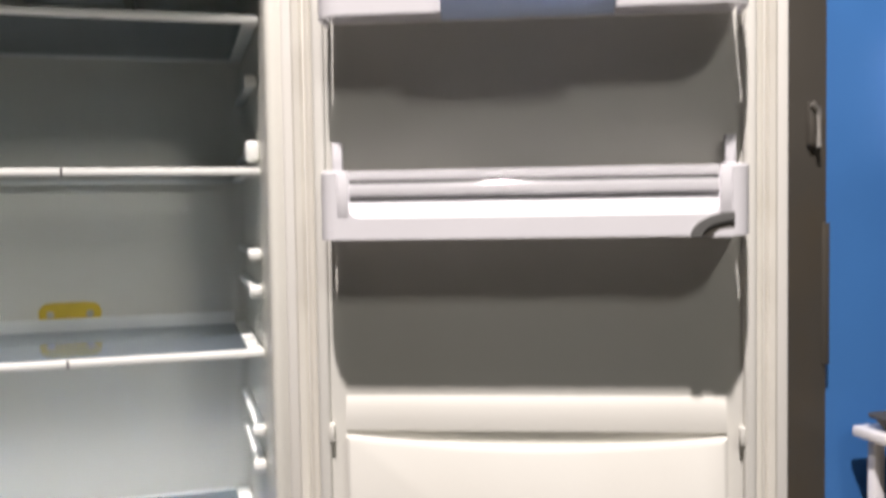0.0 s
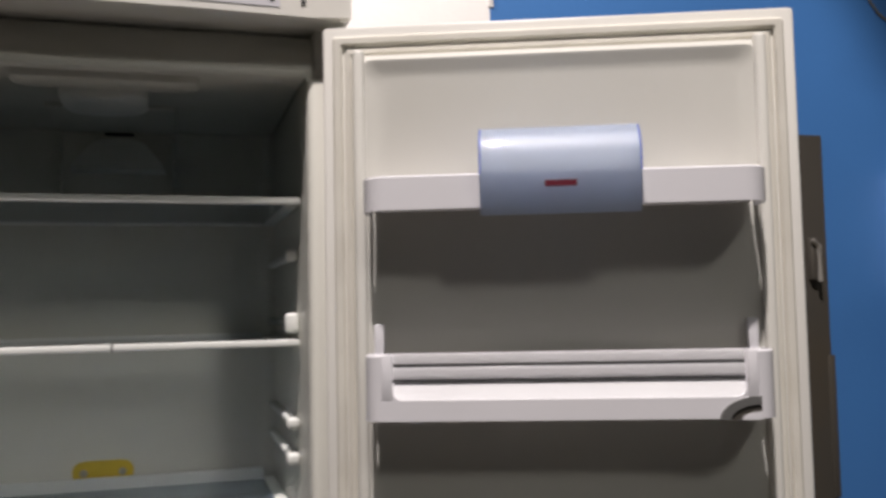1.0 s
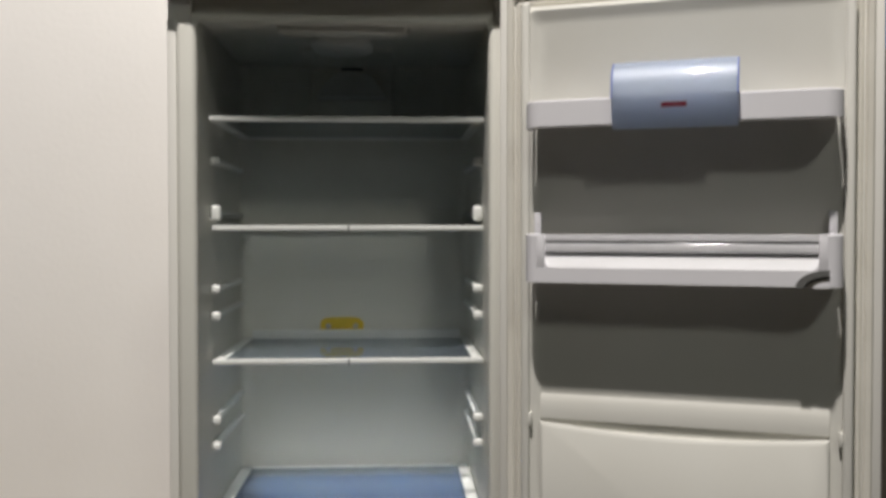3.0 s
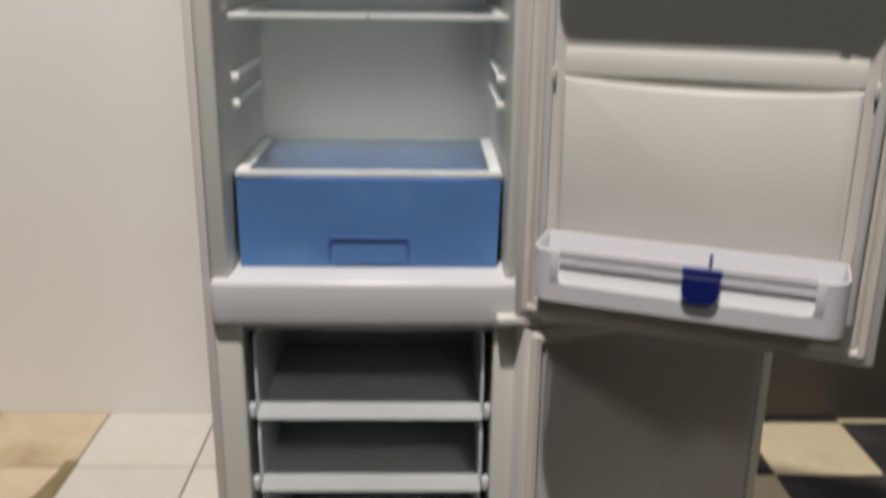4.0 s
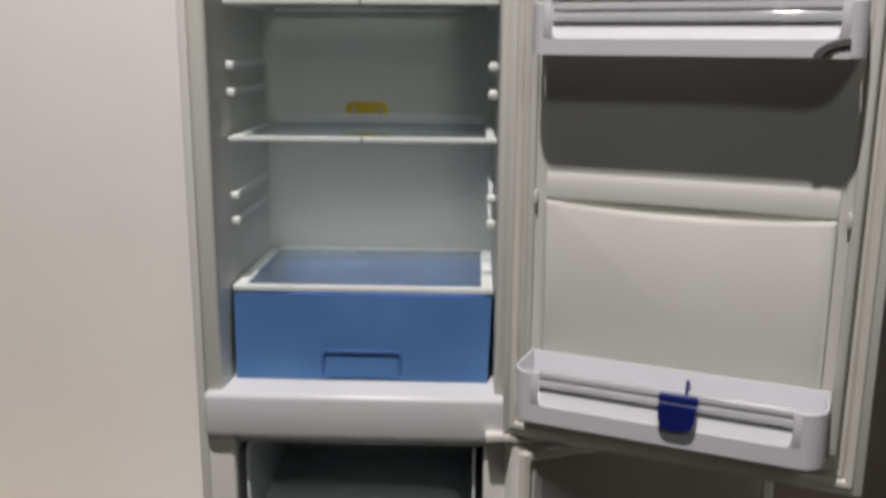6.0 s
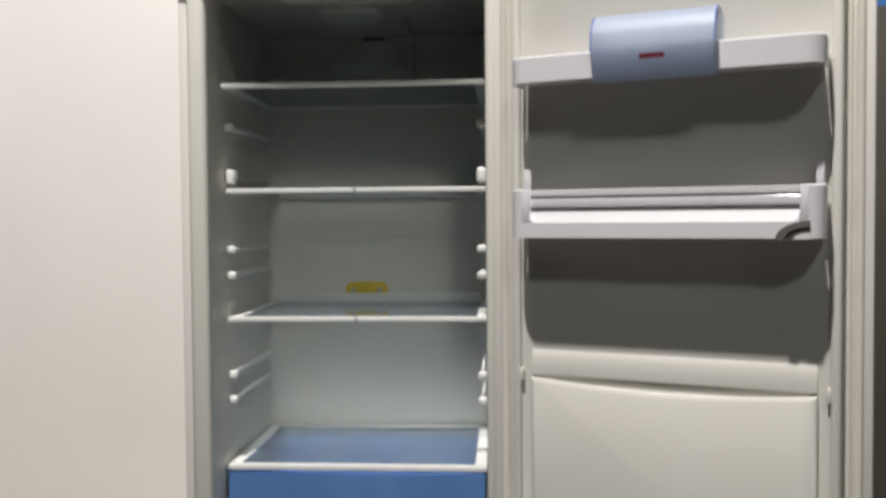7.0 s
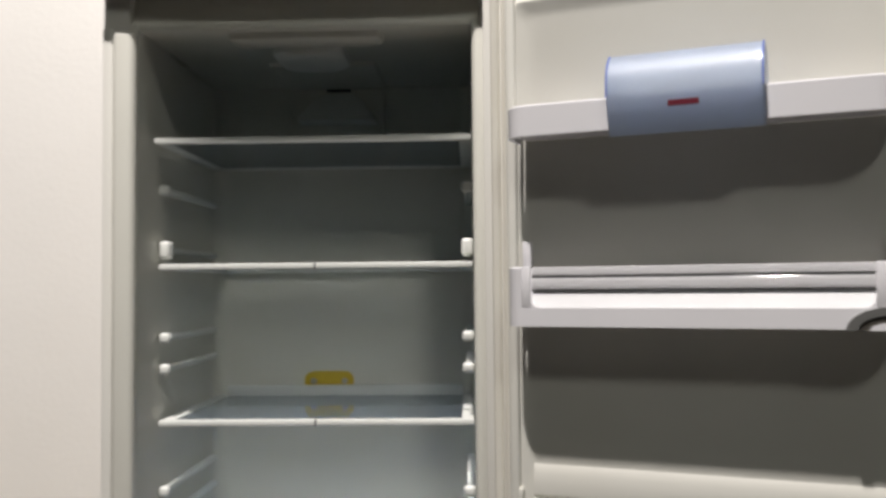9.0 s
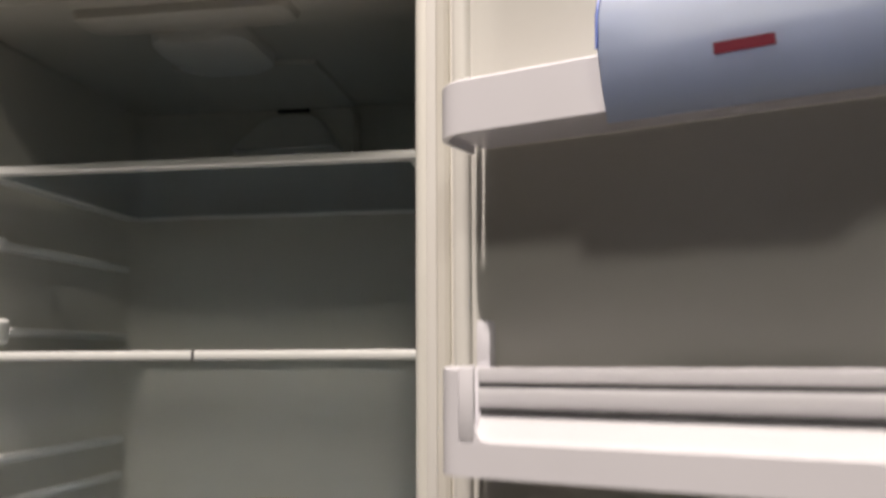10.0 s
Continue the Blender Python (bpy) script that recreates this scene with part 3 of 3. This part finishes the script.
def window_bin(u0, u1, front, z0, z1, r, lip, strip, label, back):
    """A deep bin whose front has a sunk window with two glossy strips."""
    b, w, h = bin_shape(u0, u1, front, z0, z1, r, label)
    out, inn = u_band(0, w, back, front, r), u_band(0.004, w - 0.004, back, front + 0.004, r - 0.003)
    # low wall all round, then the ends to full height
    part("low_wall", wall_of(out, inn, 0.0, lip), BIN, b)
    k = 6
    part("end_wall", wall_of(out[:k + 2], inn[:k + 2], lip, h, 0.002), BIN, b)
    part("end_wall", wall_of(out[-k - 2:], inn[-k - 2:], lip, h, 0.002), BIN, b)
    for s in (0, 1):
        a, c = (r, r + 0.012) if s == 0 else (w - r - 0.012, w - r)
        part("window_cheek", box(a, c, front, front + 0.0045, lip, h, 0.0015), BIN, b)
        a, c = (r + 0.012, r + 0.024) if s == 0 else (w - r - 0.012, w - r - 0.024)
        pts = [(a, lip), (c, lip)] + [(a + (c - a) * (1 - math.sin(q)), lip + 0.012 * (1 - math.cos(q))) for q in (radians(30), radians(60), radians(90))]
        part("window_fillet", loft([[(x, front + 0.0002, z) for x, z in pts], [(x, front + 0.0045, z) for x, z in pts]]), BIN, b)
    x0, x1 = r + 0.012, w - r - 0.012
    za, zb, zc = lip - 0.003, h - strip, h - strip * 0.43
    part("sunk_front", loft([[(x, front + y, z) for y, z in ((0.0010, za), (0.0118, zb - 0.001), (0.0138, zb - 0.001), (0.0030, za))] for x in (x0, x1)]), MILKY, b, "milky see-through front")
    for q0, q1 in ((zb + 0.0012, zc - 0.0012), (zc + 0.0012, h - 0.0005)):
        m_, g = (q0 + q1) / 2, (q1 - q0) / 2
        prof_s = ((0.0112, -1.0), (0.0088, -0.95), (0.0079, -0.80), (0.0075, -0.3), (0.0075, 0.3), (0.0079, 0.80), (0.0088, 0.95), (0.0112, 1.0), (0.0145, 1.0), (0.0145, -1.0))
        part("clear_strip", loft([[(x, front + y, m_ + g * k_) for y, k_ in prof_s] for x in (x0, x1)]), STRIP, b, "glossy clear strip")
    for z in (zb, zc):
        part("strip_groove", box(x0, x1, front + 0.0084, front + 0.0140, z - 0.0014, z + 0.0014), DARK, b)
    part("base", plate(u_band(0.006, w - 0.006, -0.0475 if back > -0.065 else back, front + 0.008, r - 0.004), 0.003, 0.007), BIN, b)
    part("back_wall", box(0.0045, w - 0.0045, back - 0.0055, back - 0.0020, 0.007, h - 0.001, 0.001), BIN, b)
    for x in (0.0045, w - 0.0165) if h < 0.08 else ():
        part("end_hook", box(x, x + 0.012, back - 0.002, back + 0.010, h - 0.004, h + 0.035, 0.002), BIN, b)
    return b, w, h


b2, w, h = window_bin(0.055, 0.524, -0.121, 1.4465, 1.523, 0.022, 0.024, 0.0305, "white door bin with two glossy strips", -0.0605)
arc = lambda rx, rz: [(w - 0.020 - rx * math.cos(radians(a)), -0.001 + rz * math.sin(radians(a))) for a in range(0, 91, 9)]
slide = part("corner_slide", loft([[(x, y, z) for x, z in arc(0.046, 0.026) + arc(0.034, 0.017)[::-1]] for y in (-0.1245, -0.112)]), GREYCLIP, b2, "smoky grey sliding corner piece")
part("slide_window", loft([[(x, y, z) for x, z in arc(0.033, 0.0165) + [(w - 0.020, -0.001)]] for y in (-0.1225, -0.112)]), GATE, slide)
part("slide_tab", loft([[(x, y, z) for x, z in arc(0.022, 0.009) + [(w - 0.020, -0.001)]] for y in (-0.1240, -0.1226)]), BIN, slide, "white tab")
b3, w, h = window_bin(0.055, 0.526, -0.172, 0.872, 0.957, 0.034, 0.030, 0.030, "deep white bottle bin low on the door", -0.0605)
clip = thing("bottle_holder", at_door(0.319, 0.891), "dark blue bottle holder clipped on the bottle bin", "bottle holder")
bm = loft([[(x * k, y, z) for x, z in [(-0.028, 0.050), (0.028, 0.050), (0.028, 0.028), (0.023, 0.016), (0.013, 0.011), (-0.013, 0.011), (-0.023, 0.016), (-0.028, 0.028)]] for y, k in ((-0.1735, 1.0), (-0.181, 0.97))])
part("front_plate", bm, BLUEEDGE, clip)
part("hook", box(-0.029, 0.029, -0.1735, -0.160, 0.0505, 0.0625, 0.002), BLUEEDGE, clip)
part("fin", loft([[(0.008, -0.165, 0.0615), (0.008, -0.125, 0.0615), (0.008, -0.150, 0.082), (0.008, -0.158, 0.082)], [(0.012, -0.165, 0.0615), (0.012, -0.125, 0.0615), (0.012, -0.150, 0.082), (0.012, -0.158, 0.082)]]), BLUEEDGE, clip)

# ---- right side of the room ----
gate = thing("steel_door", pose(1.49, 1.022, 0.0), "dark grey painted steel door against the blue wall", "door")
part("leaf", box(-0.40, 0.40, -0.030, 0.010, 0.006, 2.055, 0.003), GATE, gate)
bolt = part("bolt", box(0.330, 0.354, -0.052, -0.0305, 1.635, 1.755, 0.005), GATE, gate)
part("bolt_pin", tube([(0.330, -0.058, 1.748), (0.350, -0.060, 1.73), (0.350, -0.060, 1.63)], 0.007), STEEL, bolt)
part("lower_plate", box(0.385, 0.408, -0.034, -0.0305, 1.02, 1.42, 0.001), GATE, gate)

notice = thing("wall_box", pose(2.165, 1.034, 1.606), "white box fixed on the blue wall", "wall box")
part("case", box(0, 0.30, -0.06, 0, 0, 0.352, 0.006), BIN, notice)
part("lid", box(0.006, 0.294, -0.066, -0.0605, 0.006, 0.346, 0.002), BIN, notice)

table = thing("side_table", pose(1.96, 0.66, 0), "white topped table with white legs at the blue wall", "table")
part("tabletop", box(0, 0.9, 0, 0.31, 0.815, 0.845, 0.006), BIN, table)
for x in (0.045, 0.85):
    for y in (0.03, 0.27):
        part("leg", box(x, x + 0.035, y, y + 0.03, 0, 0.8145, 0.003), BIN, table)
tray = thing("flat_tray", pose(1.98, 0.68, 0.8455), "dark grey flat tray lying on the white table", "tray")
part("tray_body", loft([rounded(0.02, 0.5, 0.02, 0.23, 0.03, -0.0), rounded(0.0, 0.52, 0.0, 0.25, 0.04, -0.03), rounded(-0.012, 0.532, -0.012, 0.262, 0.04, -0.034), rounded(-0.012, 0.532, -0.012, 0.262, 0.04, -0.040)]), GATE, tray)
tray.matrix_world = pose(1.98, 0.68, 0.8455) @ Matrix(((1, 0, 0, 0), (0, 0, 1, 0), (0, -1, 0, 0), (0, 0, 0, 1)))
bag = thing("dark_bag", pose(2.03, 0.67, 0.0), "dark cloth bundle under the white table", "bag")
bm = loft([[(0.22 + rr * math.cos(a * math.pi / 8) * (1 + 0.08 * math.sin(3 * a + z * 9)), 0.16 + 0.7 * rr * math.sin(a * math.pi / 8), z) for a in range(16)] for z, rr in ((0.0, 0.16), (0.07, 0.20), (0.31, 0.21), (0.55, 0.19), (0.69, 0.20), (0.77, 0.18), (0.805, 0.10))])
part("cloth", bm, DARKBAG, bag)
cable = thing("wall_cable", pose(0, 0, 0), "thin dark cable hanging on the blue wall", "cable")
part("cord", tube([(2.04, 1.031, 2.75), (2.06, 1.031, 2.62), (2.095, 1.031, 2.52), (2.15, 1.031, 2.45), (2.23, 1.031, 2.40)], 0.004), GREYCLIP, cable)

# ---- floor pieces ----
def tile_mesh(name, sx, sy, mat):
    me = bpy.data.meshes.new(name)
    bm = box(-sx / 2, sx / 2, -sy / 2, sy / 2, -0.012, 0.0, 0.0015, 1)
    bm.to_mesh(me)
    bm.free()
    me.materials.append(mat)
    return me


def lay(me, x, y, dz=0.0):
    ob = new("tile", me)
    ob.parent = floor
    ob.location = (x, y, dz)


rng = random.Random(4)
S = 0.339
grey = tile_mesh("tile_unseen_dark", S - 0.006, S - 0.006, TILEDARK)  # unseen field in front, made dark to cut bounce
white, dirt = tile_mesh("tile_white", S - 0.006, S - 0.006, TILEWHITE), tile_mesh("tile_dirt", S - 0.008, S - 0.008, TILEDIRT)
for i in range(-6, 4):
    for j in range(-12, 3):
        x, y = -0.551 + S * (i + 0.5), 0.036 + S * (j + 0.5)
        if y + S / 2 > YN + 0.35:
            continue
        x1, y1 = min(x + S / 2, 0.79), min(y + S / 2, YN)
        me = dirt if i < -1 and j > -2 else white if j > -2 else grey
        if x1 - (x - S / 2) > S - 0.01 and y1 - (y - S / 2) > S - 0.01:
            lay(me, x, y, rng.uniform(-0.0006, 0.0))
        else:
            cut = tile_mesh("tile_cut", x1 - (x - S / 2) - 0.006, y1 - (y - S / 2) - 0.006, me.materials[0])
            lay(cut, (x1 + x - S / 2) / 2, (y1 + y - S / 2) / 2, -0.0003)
CX, CY = 0.314, 0.302
cream, black = tile_mesh("tile_cream", CX - 0.004, CY - 0.004, TILECREAM), tile_mesh("tile_black", CX - 0.004, CY - 0.004, TILEBLACK)
for i in range(-1, 6):
    for j in range(-13, 2):
        x, y = 1.103 + CX * (i + 0.5), 0.673 + CY * (j + 0.5)
        if y + CY / 2 > YN + 0.3 or x + CX / 2 > XE + 0.02:
            continue
        # checks out of view (j < -4) are all black to cut bounce
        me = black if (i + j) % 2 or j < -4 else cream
        y1 = min(y + CY / 2, YN)
        if y1 - (y - CY / 2) > CY - 0.01:
            lay(me, x, y, rng.uniform(-0.0006, 0.0))
        else:
            cut = tile_mesh("tile_cut", CX - 0.004, y1 - (y - CY / 2) - 0.004, TILEBLACK if me is black else TILECREAM)
            lay(cut, x, (y1 + y - CY / 2) / 2, -0.0003)
# strip of dried mud along the stained tiles
pts = []
for k in range(15):
    y = 0.02 + 0.72 * k / 14
    pts.append((-0.893, y, 0.03 + 0.045 * math.sin(math.pi * min(1, (k + 2) / 15)) * (1 + 0.25 * math.sin(k * 2.1))))
bm = loft([[(x - w_, y, 0.0005) for x, y, w_ in pts] + [(x + 0.01, y, 0.0005) for x, y, w_ in reversed(pts)], [(x - w_ + 0.006, y, 0.004) for x, y, w_ in pts] + [(x + 0.004, y, 0.004) for x, y, w_ in reversed(pts)]])
tagged(mesh_object("mud_streak", bm, MUD), "dark dried mud streak along a tile joint", "dirt", kind="stuff")
